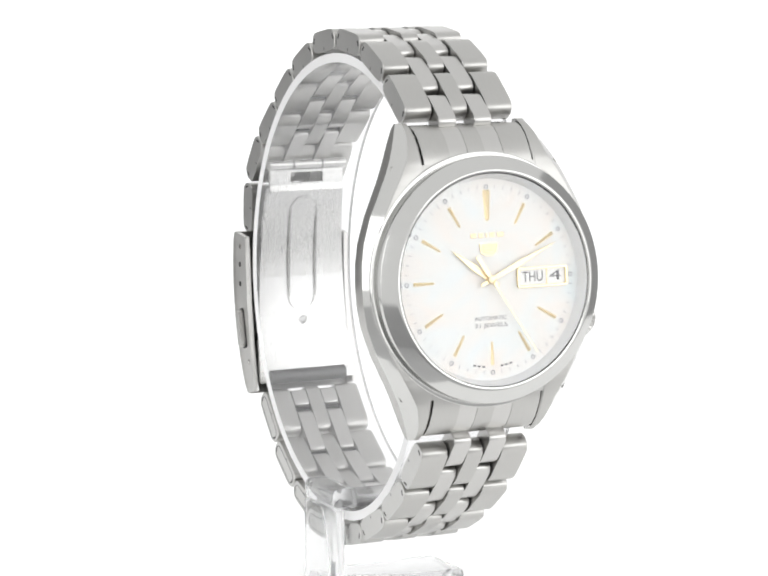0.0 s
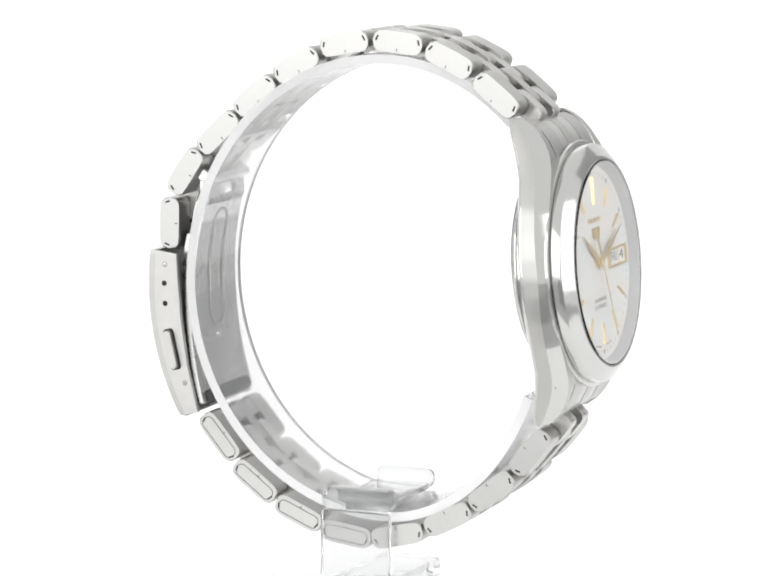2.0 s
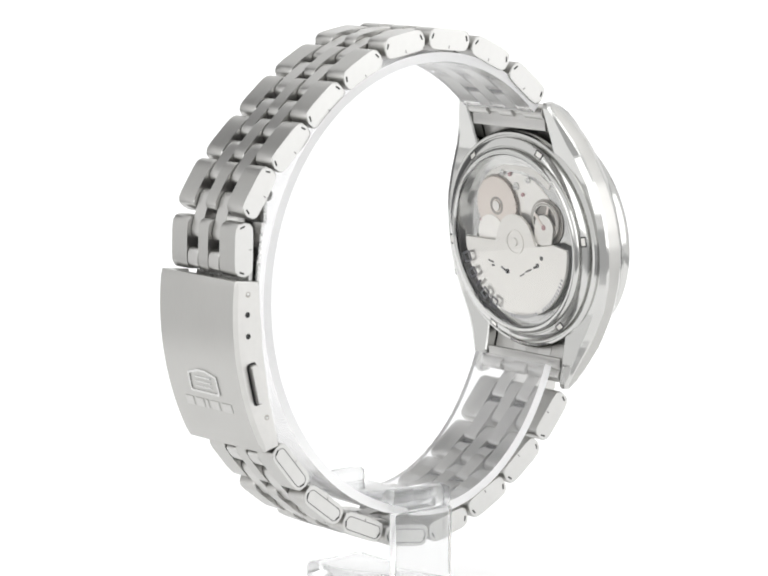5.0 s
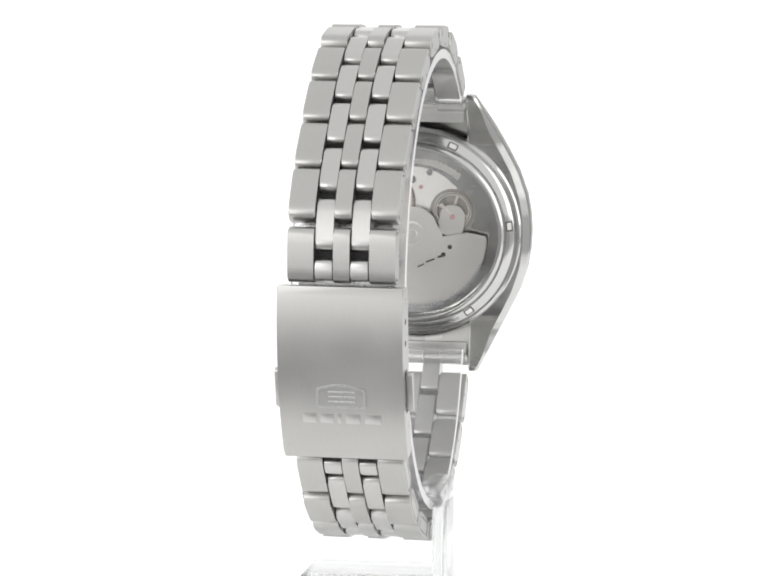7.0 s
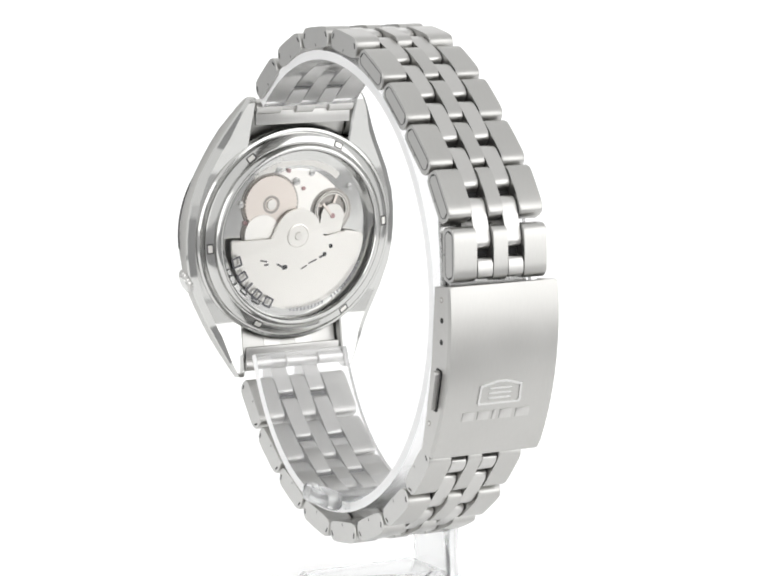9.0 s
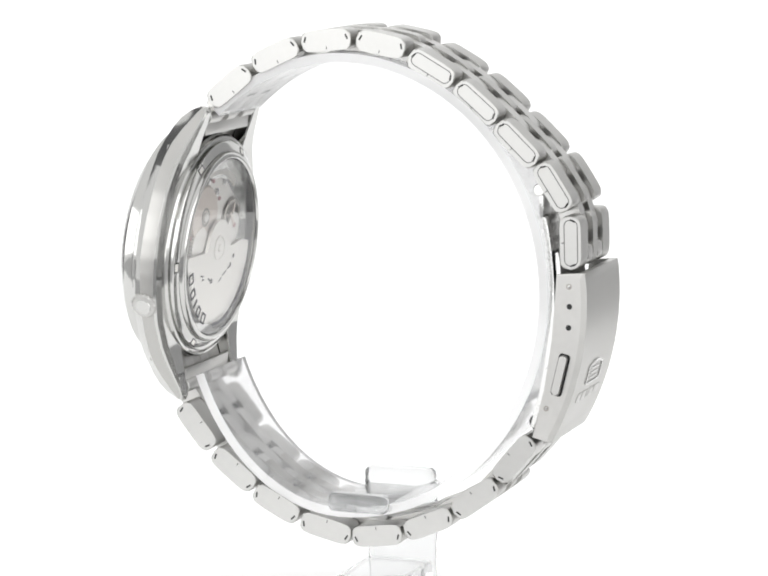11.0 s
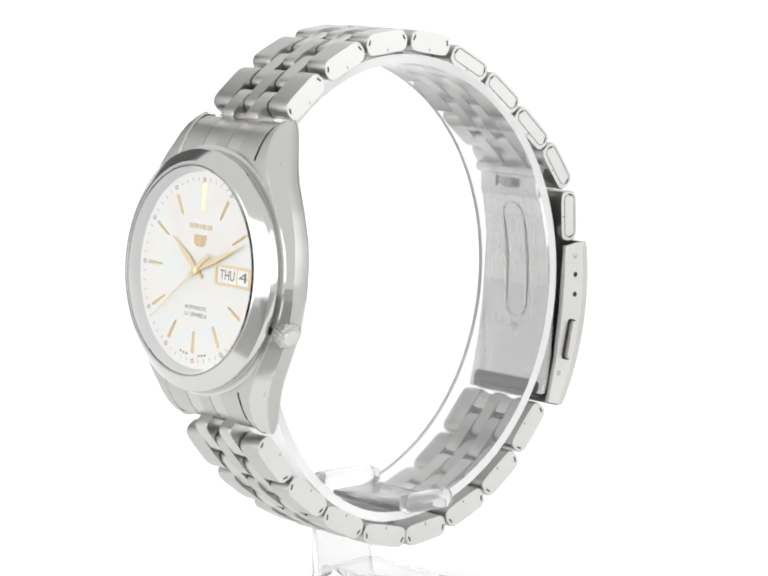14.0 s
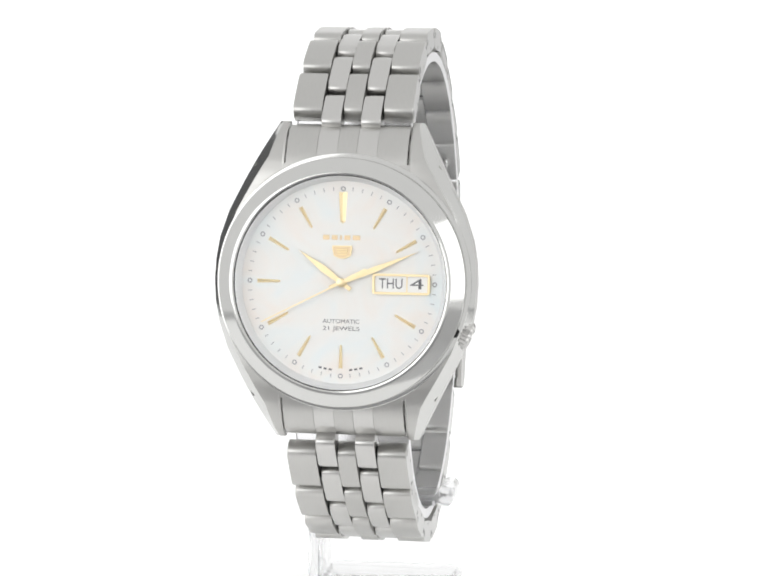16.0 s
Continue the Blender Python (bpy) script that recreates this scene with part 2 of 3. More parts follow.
def build_case():
    bm = bmesh.new()

    def body(v):
        w, t, b = half_width(v), case_top(v), case_low(v)
        if abs(v) > 13.405:
            w, t, b = w - 0.3, t - 0.06, -3.9
        c, d = 0.9 + 0.05 * abs(v), 1.5 + 0.03 * abs(v)
        r = [(w - 1.2, b), (w - 0.15, b + 0.5), (w, b + 0.9), (w, t - d), (w - 0.12, t - d + 0.2), (w - c, t - 0.05), (w - c - 0.25, t)]
        return r + [(-u, n) for u, n in reversed(r)]

    loft(bm, [-16.5, -15, -13.41] + [x * 0.7445 for x in range(-18, 19)] + [13.41, 15, 16.5], body, [1, 1, 0, 1, 1, 0, 0, 0, 1, 1, 0, 1, 1, 1])
    lugs = []
    for sv in (1, -1):
        for su in (1, -1):
            def lug(v):
                w, t, b = half_width(v), case_top(v), case_low(v)
                c, d = min(0.9 + 0.05 * abs(v), (w - 8.9) * 0.45), min(1.5 + 0.03 * abs(v), (t - b) * 0.5)
                k = min(max((abs(v) - 16) / 4, 0), 1)
                r = [(8.85, b + 0.2), (9.1, b), (w - 1.2 + 0.7 * k, b), (w - 0.15 + 0.05 * k, b + 0.5 - 0.25 * k), (w, b + 0.9 - 0.4 * k), (w, t - d), (w - 0.12, t - d + 0.15), (w - c, t - 0.05), (w - c - 0.2, t), (9.1, t), (8.85, t - 0.2)]
                return [(su * u, n) for u, n in r]
            lb = bmesh.new()
            loft(lb, [sv * x for x in (13.401, 14, 14.75, 15.5, 16, 16.5, 17, 17.5, 18, 19, 19.8, 20.5, 21.1, 21.6, 22.0, 22.25, 22.4)], lug, [1, 1, 1, 1, 0, 1, 1, 0, 0, 0, 1])
            lugs.append(lb)
    case = part("case", bm, [M_BRUSHV, M_POL], watch, "brushed steel case with polished chamfers", HEAD, 25)
    for lb in lugs:
        part("lug", lb, [M_BRUSHV, M_POL], case, "", None, 25)
    # bezel, rehaut and crystal
    flange = [(16.6, -1.6), (17.95, -1.6), (18.05, -1.45), (18.05, -1.12), (17.95, -0.98), (17.55, -0.9), (16.6, -0.9)]
    part("bezel_seat", lathe(flange, 128, True), M_POL, watch, "polished ledge under the bezel", HEAD, 24)
    bez = [(16.6, -0.88), (17.25, -0.88), (17.4, -0.8), (17.45, -0.6), (17.45, 0.6), (17.4, 0.74), (17.25, 0.86), (15.72, 1.93), (15.55, 2.03), (15.3, 2.08), (15.05, 2.02), (14.95, 1.85), (14.9, 1.4), (16.6, 0.2)]
    part("bezel", lathe(bez, 128, True), M_POL, watch, "polished round steel bezel", HEAD, 24)
    part("rehaut", lathe([(14.95, 1.6), (14.8, 1.5), (14.2, 0.1), (14.15, -0.3), (15.3, -0.3), (15.3, 1.2)], 128, True), M_SILVER, watch, "satin inner ring round the dial", HEAD)
    cr = part("crystal", lathe([(0, 1.62), (14.85, 1.62), (14.95, 1.8), (14.95, 2.0), (14.8, 2.1), (14.6, 2.13), (13, 2.16), (11, 2.19), (9, 2.21), (6, 2.23), (3, 2.24), (0, 2.245)], 96), M_CRYSTAL, watch, "clear domed crystal", HEAD, 6)
    cr.visible_shadow = False
    return case


build_case()


def hand_poly(length, width, tail):
    return [(0, length), (width * 0.5, length * 0.42), (width * 0.32, 0), (width * 0.3, -tail), (-width * 0.3, -tail), (-width * 0.32, 0), (-width * 0.5, length * 0.42)]


def build_dial():
    bm = lathe([(0, -0.4), (14.2, -0.4), (14.2, 0), (0, 0)], 96)
    dial = part("dial", bm, M_PEARL, watch, "white mother-of-pearl dial", HEAD)
    # minute ticks, one joined part
    bm = bmesh.new()
    for k in range(60):
        if k % 5 == 0:
            continue
        a = radians(6 * k)
        q = prism([(-0.05, 12.8), (0.05, 12.8), (0.05, 13.35), (-0.05, 13.35)], 0.004, 0.02)
        bmesh.ops.rotate(q, cent=(0, 0, 0), matrix=Matrix.Rotation(-a, 3, "Z"), verts=q.verts)
        me = bpy.data.meshes.new("tick")
        q.to_mesh(me)
        q.free()
        bm.from_mesh(me)
        bpy.data.meshes.remove(me)
    tagged(part("minute_track", bm, M_TICK, dial), kind="stuff")
    for k in range(12):
        m = mm(0, 0, 0, 0, 0, -30 * k)
        part("hour_dot", lathe([(0.20, 0.004), (0.34, 0.004), (0.34, 0.05), (0.20, 0.05)], 20, True), M_TICK, dial, "", m @ mm(0, 13.07, 0))
        if k == 3:
            continue
        w, r0, r1 = (0.6, 8.5, 12.6) if k == 0 else (0.28, 8.9, 12.0)
        bm = bmesh.new()
        pts = [(-w * 0.6, r0), (0, r0 - 0.25), (w * 0.6, r0), (w, r1), (-w, r1)]
        low = [bm.verts.new((x, y, 0)) for x, y in pts]
        ridge = [bm.verts.new((0, r0 + 0.1, 0.32)), bm.verts.new((0, r1 - 0.1, 0.38))]
        for vs in ((low[0], low[1], ridge[0]), (low[1], low[2], ridge[0]), (low[2], low[3], ridge[1], ridge[0]), (low[3], low[4], ridge[1]), (low[4], low[0], ridge[0], ridge[1]), low[::-1]):
            bm.faces.new(vs)
        part("hour_index", bm, M_GOLD, dial, "faceted gold hour index", m, 5)
    # day and date window
    out, inn = rounded(8.1, 2.85, 0.4), rounded(7.45, 2.25, 0.15)
    frame_m = mm(8.4, -0.05, 0)
    win = part("date_window", ring_poly(out, inn, 0.0, 0.4), M_GOLD, dial, "gold framed day and date window", frame_m)
    part("day_disc", block(-3.72, 0.72, -1.1, 1.1, 0.0, 0.05, 0), M_DISC, win)
    part("date_disc", block(0.86, 3.72, -1.1, 1.1, 0.0, 0.06, 0), M_DISC, win)
    part("divider", block(0.73, 0.85, -1.1, 1.1, 0.0, 0.16, 0), M_GOLD, win)
    writing("day_lettering", "THU", 2.05, -1.45, 0, 0.07, M_INK, win, 3.3)
    writing("date_lettering", "4", 2.1, 2.2, 0, 0.08, M_INK, win, 1.9)
    # printed lines
    writing("lettering", "AUTOMATIC", 0.8, 0.0, -5.45, 0.012, M_INK, dial, 5.2)
    writing("lettering", "21 JEWELS", 0.8, 0.0, -6.45, 0.012, M_INK, dial, 5.2)
    for x0, x1 in ((-2.75, -1.85), (-1.5, -0.7), (-0.35, -0.1), (0.25, 1.1), (1.45, 2.5)):
        part("name_bar", block(x0, x1, 5.95, 6.6, 0.0, 0.1, 0.03, 1), M_PALE, dial)
    shield = [(-1.35, 0.85), (1.35, 0.85), (1.42, 0.6), (1.2, -0.55), (0.4, -0.95), (-0.4, -0.95), (-1.2, -0.55), (-1.42, 0.6)]
    em = part("emblem", ring_poly(shield, [(x * 0.9, y * 0.86) for x, y in shield], 0, 0.2), M_GOLD, dial, "gold applied shield emblem", mm(0, 4.3, 0))
    part("emblem_field", prism([(x * 0.9, y * 0.86) for x, y in shield], 0.0, 0.1), M_PALE, em)
    for y, x0, x1 in ((0.36, -0.8, 0.8), (0.0, -0.8, 0.8), (-0.36, -0.7, 0.7)):
        part("emblem_bar", block(x0, x1, y - 0.1, y + 0.1, 0.08, 0.26, 0.04, 1), M_GOLD, em)
    for k in range(-4, 5):
        if abs(k) > 1:
            part("small_print_bar", block(-0.22, 0.22, 12.15, 12.4, 0.004, 0.02, 0), M_INK, dial, "", mm(0, 0, 0, 0, 0, 180 + 3.4 * k))
    return dial


build_dial()


def build_hands():
    hands_z = 0.55
    hour = part("hour_hand", prism(hand_poly(7.6, 0.95, 1.6), -0.06, 0.06, "z", 0.04, segs=1), M_GOLD, watch, "gold hour hand")
    minute = part("minute_hand", prism(hand_poly(11.9, 0.8, 1.8), -0.06, 0.06, "z", 0.04, segs=1), M_GOLD, watch, "gold minute hand")
    sec = part("second_hand", prism([(-0.06, 12.6), (0.06, 12.6), (0.1, 0), (0.32, -1.2), (0.3, -4.0), (-0.3, -4.0), (-0.32, -1.2), (-0.1, 0)], -0.05, 0.05), M_GOLD, watch, "thin gold second hand")
    part("hand_cap", lathe([(0, 0.95), (0.45, 0.93), (0.6, 0.85), (0.6, 0.0)], 24), M_GOLD, watch, "", HEAD)
    hour.matrix_basis = HEAD @ mm(0, 0, hands_z - 0.2, 0, 0, -306)
    return hour, minute, sec


HOUR, MINUTE, SECOND = build_hands()


def build_crown():
    bm = bmesh.new()
    n = 40
    prof = [(1.0, -1.5), (1.0, 0.0), (1.65, 0.05), (1.95, 0.2), (1.95, 1.25), (1.7, 1.55), (1.2, 1.68), (0, 1.72)]
    lathe(prof, n, False, bm)
    for v in bm.verts:
        r = math.hypot(v.co.x, v.co.y)
        if r > 1.9:
            k = 1 + (0.07 if round(math.atan2(v.co.y, v.co.x) / (2 * math.pi) * n) % 2 else -0.05)
            v.co.x, v.co.y = v.co.x * k, v.co.y * k
    a = -22.8
    m = HEAD @ mm(0, 0, -3.2, 0, 0, a) @ mm(17.8, 0, 0, 0, 90, 0)
    crown = part("crown", bm, M_SATIN, watch, "small knurled steel crown", m, 20)
    part("crown_face", lathe([(0, 1.80), (1.2, 1.76), (1.28, 1.6)], 32), M_POL, crown)
    # near-black ring paints the shaded gap round the crown
    part("crown_gap_ring", lathe([(2.3, -0.02), (2.4, -0.3), (2.4, -1.2), (0.9, -1.2), (0.9, 0.06)], 32, True), M_GAP_SHADE, crown)


build_crown()


def build_back():
    prof = [(13.4, -5.2), (17.2, -5.2), (17.25, -5.9), (17.0, -6.2), (16.6, -6.25), (16.5, -6.05), (16.3, -6.05), (16.25, -6.7), (16.1, -6.85), (15.0, -7.2), (14.9, -7.05), (14.75, -7.05), (14.7, -7.5), (14.45, -7.8), (14.1, -7.95), (13.85, -7.9), (13.7, -7.7), (13.6, -7.3)]
    back = part("case_back", lathe(prof, 96, True), M_POL, watch, "polished steel case back ring", HEAD, 35)
    for k in range(6):
        at = mm(0, 0, 0, 0, 0, 60 * k - 5) @ mm(15.55, 0, -7.03, 0, -17.6, 0)
        part("notch", block(-0.52, 0.52, -0.8, 0.8, -0.03, 0.25, 0.02, 1), M_DARK, back, "", at)
        part("notch_floor", block(-0.36, 0.36, -0.6, 0.6, -0.05, 0.2, 0.02, 1), M_PLATE, back, "", at)
    gl = part("back_window", lathe([(0, -7.75), (13.65, -7.7), (13.65, -7.2), (0, -7.2)], 72), M_CRYSTAL, watch, "clear display window in the case back", HEAD)
    gl.visible_shadow = False
    plate = part("movement", lathe([(0, -5.0), (13.4, -5.0), (13.4, -5.2), (13.0, -5.35), (0, -5.35)], 72), M_PLATE, watch, "grey movement plate", HEAD)
    part("bridge", prism([(9.5 * math.cos(radians(a)), 10.5 * math.sin(radians(a))) for a in range(35, 146, 10)] + [(-5.5, 2.0), (5.5, 2.0)], -5.75, -5.3, "z", 0.15), M_PLATE, plate)

    def wheel(name, x, y, r, teeth, z0, z1, material):
        pts = []
        for i in range(teeth * 2):
            a = math.pi * i / teeth
            rr = r if i % 2 else r * 0.94
            pts.append((x + rr * math.cos(a), y + rr * math.sin(a)))
        return part(name, prism(pts, z0, z1), material, plate, "", None, 10)

    # darker discs put the shade under the gears into the colour
    for x, y, r in ((4.7, 5.0, 5.0), (6.2, 0.4, 3.4)):
        part("gear_shade_disc", lathe([(0, -5.85), (r, -5.85), (r, -5.3)], 40), M_RECESS_SHADE, plate, "", mm(x, y, 0))
    wheel("gear", 4.7, 5.0, 4.75, 48, -6.25, -5.9, M_BRASS)
    wheel("gear", 6.2, 0.4, 3.15, 36, -6.4, -5.9, M_PLATE)
    part("gear_hub", lathe([(0, -6.5), (0.8, -6.45), (0.9, -6.1), (0.9, -5.7)], 24), M_ROTOR, plate, "", mm(4.7, 5.0, 0))
    part("gear_boss", lathe([(1.05, -6.3), (1.45, -6.3), (1.45, -6.2), (1.05, -6.2)], 32, True), M_RECESS_SHADE, plate, "", mm(4.7, 5.0, 0))
    # darker disc here and ring below paint the shade round the balance
    part("balance_shade_disc", lathe([(0, -5.42), (3.7, -5.42), (3.7, -5.36)], 40), M_RECESS_SHADE, plate, "", mm(-6.3, 3.3, -0.35))
    part("balance_wheel", lathe([(2.55, -5.9), (3.05, -5.9), (3.05, -6.2), (2.55, -6.2)], 48, True), M_ROTOR, plate, "", mm(-6.3, 3.5, 0))
    for a in (20, 110):
        part("balance_arm", block(-2.6, 2.6, -0.22, 0.22, -6.15, -5.95, 0.05, 1), M_BRASS, plate, "", mm(-6.3, 3.5, 0, 0, 0, a))
    part("balance_bridge", prism([(2.1 * math.cos(radians(a)), 2.1 * math.sin(radians(a))) for a in range(-20, 201, 10)] + [(-1.9, -3.0), (1.9, -3.0)], -6.5, -6.2, "z", 0.1), M_ROTOR, plate, "", mm(-6.3, 2.5, 0, 0, 0, 8))
    part("regulator", block(-0.25, 0.25, 0, 2.9, -6.62, -6.5, 0.05, 1), M_BRASS, plate, "", mm(-6.3, 2.5, 0, 0, 0, -40))
    part("bridge_shade_ring", ring_poly([(2.95 * math.cos(radians(a)), 2.95 * math.sin(radians(a))) for a in range(0, 360, 12)], [(2.7 * math.cos(radians(a)), 2.7 * math.sin(radians(a))) for a in range(0, 360, 12)], -6.21, -6.1), M_RECESS_SHADE, plate, "", mm(-6.3, 3.5, 0))
    part("jewel", lathe([(0, -6.65), (0.4, -6.62), (0.45, -6.4)], 16), M_RUBY, plate, "", mm(-6.3, 2.6, 0))
    part("plate_screw", lathe([(0, -6.1), (0.6, -6.05), (0.65, -5.7)], 20), M_POL, plate, "", mm(0.2, 8.4, 0))
    for x, y in ((-2.6, 9.6), (3.4, 10.4), (-9.6, 7.0), (9.8, 5.2)):
        part("plate_screw", lathe([(0, -6.0), (0.5, -5.95), (0.55, -5.3)], 20), M_POL, plate, "", mm(x, y, 0))
    for x, y in ((1.6, 10.2), (-1.2, 7.2), (9.0, 2.2)):
        part("jewel", lathe([(0, -6.0), (0.32, -5.97), (0.36, -5.4)], 16), M_RUBY, plate, "", mm(x, y, 0))
    part("toothed_ring", prism([((11.9 + (0.25 if k % 2 else 0)) * math.cos(radians(50 + 2 * k)), (11.9 + (0.25 if k % 2 else 0)) * math.sin(radians(50 + 2 * k))) for k in range(41)]
                               + [(11.0 * math.cos(radians(130 - 4 * k)), 11.0 * math.sin(radians(130 - 4 * k))) for k in range(21)], -5.8, -5.3), M_ROTOR, plate, "", None, 10)
    # half-round oscillating weight with hub
    pts = [(11.9 * math.cos(radians(a)), 11.9 * math.sin(radians(a))) for a in range(182, 359, 6)]
    pts += [(11.6, -0.5), (4.7, -0.5), (4.25, 0.3)] + [(4.1 * math.cos(radians(a)), 4.1 * math.sin(radians(a)) + 0.3) for a in range(18, 163, 9)] + [(-4.25, 0.3), (-4.7, -0.3), (-8.6, 0.7), (-11.6, 0.2)]
    rot = part("rotor", prism(pts, -7.0, -6.55, "z", 0.12), M_ROTOR, watch, "half-round steel winding rotor", HEAD @ mm(0, -0.2, 0, 0, 0, 2))
    part("rotor_hub", lathe([(2.0, -7.0), (2.0, -7.1), (1.75, -7.14), (1.7, -7.05), (0.7, -7.05), (0.6, -7.2), (0, -7.2)], 40), M_ROTOR, rot)
    for x, y, w, h, rz in ((5.9, -3.9, 1.3, 0.25, 10), (5.4, -4.5, 0.8, 0.3, -8), (3.0, -4.7, 1.2, 0.3, 25), (2.1, -5.0, 1.0, 0.75, -10), (-1.4, -5.1, 1.2, 0.22, -28), (-2.9, -4.2, 1.6, 0.25, -24), (-4.6, -3.4, 1.2, 0.35, -20), (-5.0, -3.1, 0.7, 0.7, 0), (-6.0, -1.8, 0.7, 0.7, 0)):
        part("rotor_slot", prism(rounded(w, h, h * 0.4), -7.03, -6.9), M_SHADE_BLACK, rot, "", mm(x, y, 0, 0, 0, rz))
    # printed name and small print as bars on the window's rim
    for k, (a, h) in enumerate(((18, 0.85), (31, 0.75), (41, 0.22), (51, 0.75), (63, 0.8))):
        part("name_bar", ring_poly(rounded(1.7, 2 * h, 0.2), rounded(1.1, max(2 * h - 0.6, 0.06), 0.03), -7.79, -7.74), M_INK, gl, "", mm(0, 0, 0, 0, 0, -a) @ mm(11.7, 0, 0))
    for k in range(22):
        part("small_print_bar", block(-0.28, 0.28, -0.13, 0.13, -7.78, -7.74, 0), M_TICK, gl, "", mm(0, 0, 0, 0, 0, -84 - 3.1 * k - (6 if k > 9 else 0)) @ mm(12.0, 0, 0))


build_back()

# bracelet: ends of each row's centre line (y, z) from the upper lugs to the clasp, and from the clasp to the lower lugs
UPPER = [((-24.2, 22.35), (-18.3, 27.2)), ((-17.3, 28.0), (-10.6, 31.2)), ((-9.6, 31.55), (-2.2, 32.3)), ((-1.0, 32.2), (6.2, 30.9)), ((7.2, 30.0), (13.6, 26.4)),
         ((14.4, 25.8), (20.1, 21.0)), ((20.6, 20.3), (26.2, 15.0)), ((26.9, 14.6), (31.0, 8.4)), ((31.55, 7.2), (31.75, -0.2))]
LOWER = [((26.0, -25.9), (20.9, -32.0)), ((20.6, -33.0), (14.4, -37.7)), ((13.7, -38.2), (6.7, -41.2)), ((5.9, -41.6), (-1.6, -42.6)), ((-2.2, -42.5), (-9.9, -40.7)),
         ((-10.7, -40.2), (-17.4, -36.7)), ((-17.9, -36.0), (-24.0, -31.2)), ((-24.6, -30.3), (-29.4, -24.3))]


def along(p, q, inside):
    """Pose of a bracelet piece: x across, y from p to q, z away from the loop."""
    ang = math.degrees(math.atan2(q[1] - p[1], q[0] - p[0]))
    m = mm(XC, (p[0] + q[0]) / 2, (p[1] + q[1]) / 2 + Z0, ang)
    n = m.to_3x3() @ Vector((0, 0, 1))
    c = Vector((0, (p[0] + q[0]) / 2 - inside[0], (p[1] + q[1]) / 2 - inside[1]))
    return m if n.dot(c) > 0 else m @ pose(0, 0, 0, 0, 0, 180)


def flanked(bm):
    """Second material on the flat outer and inner flanks of a piece."""
    bm.normal_update()
    for f in bm.faces:
        f.material_index = 1 if abs(f.normal.x) > 0.95 else 0
    return bm


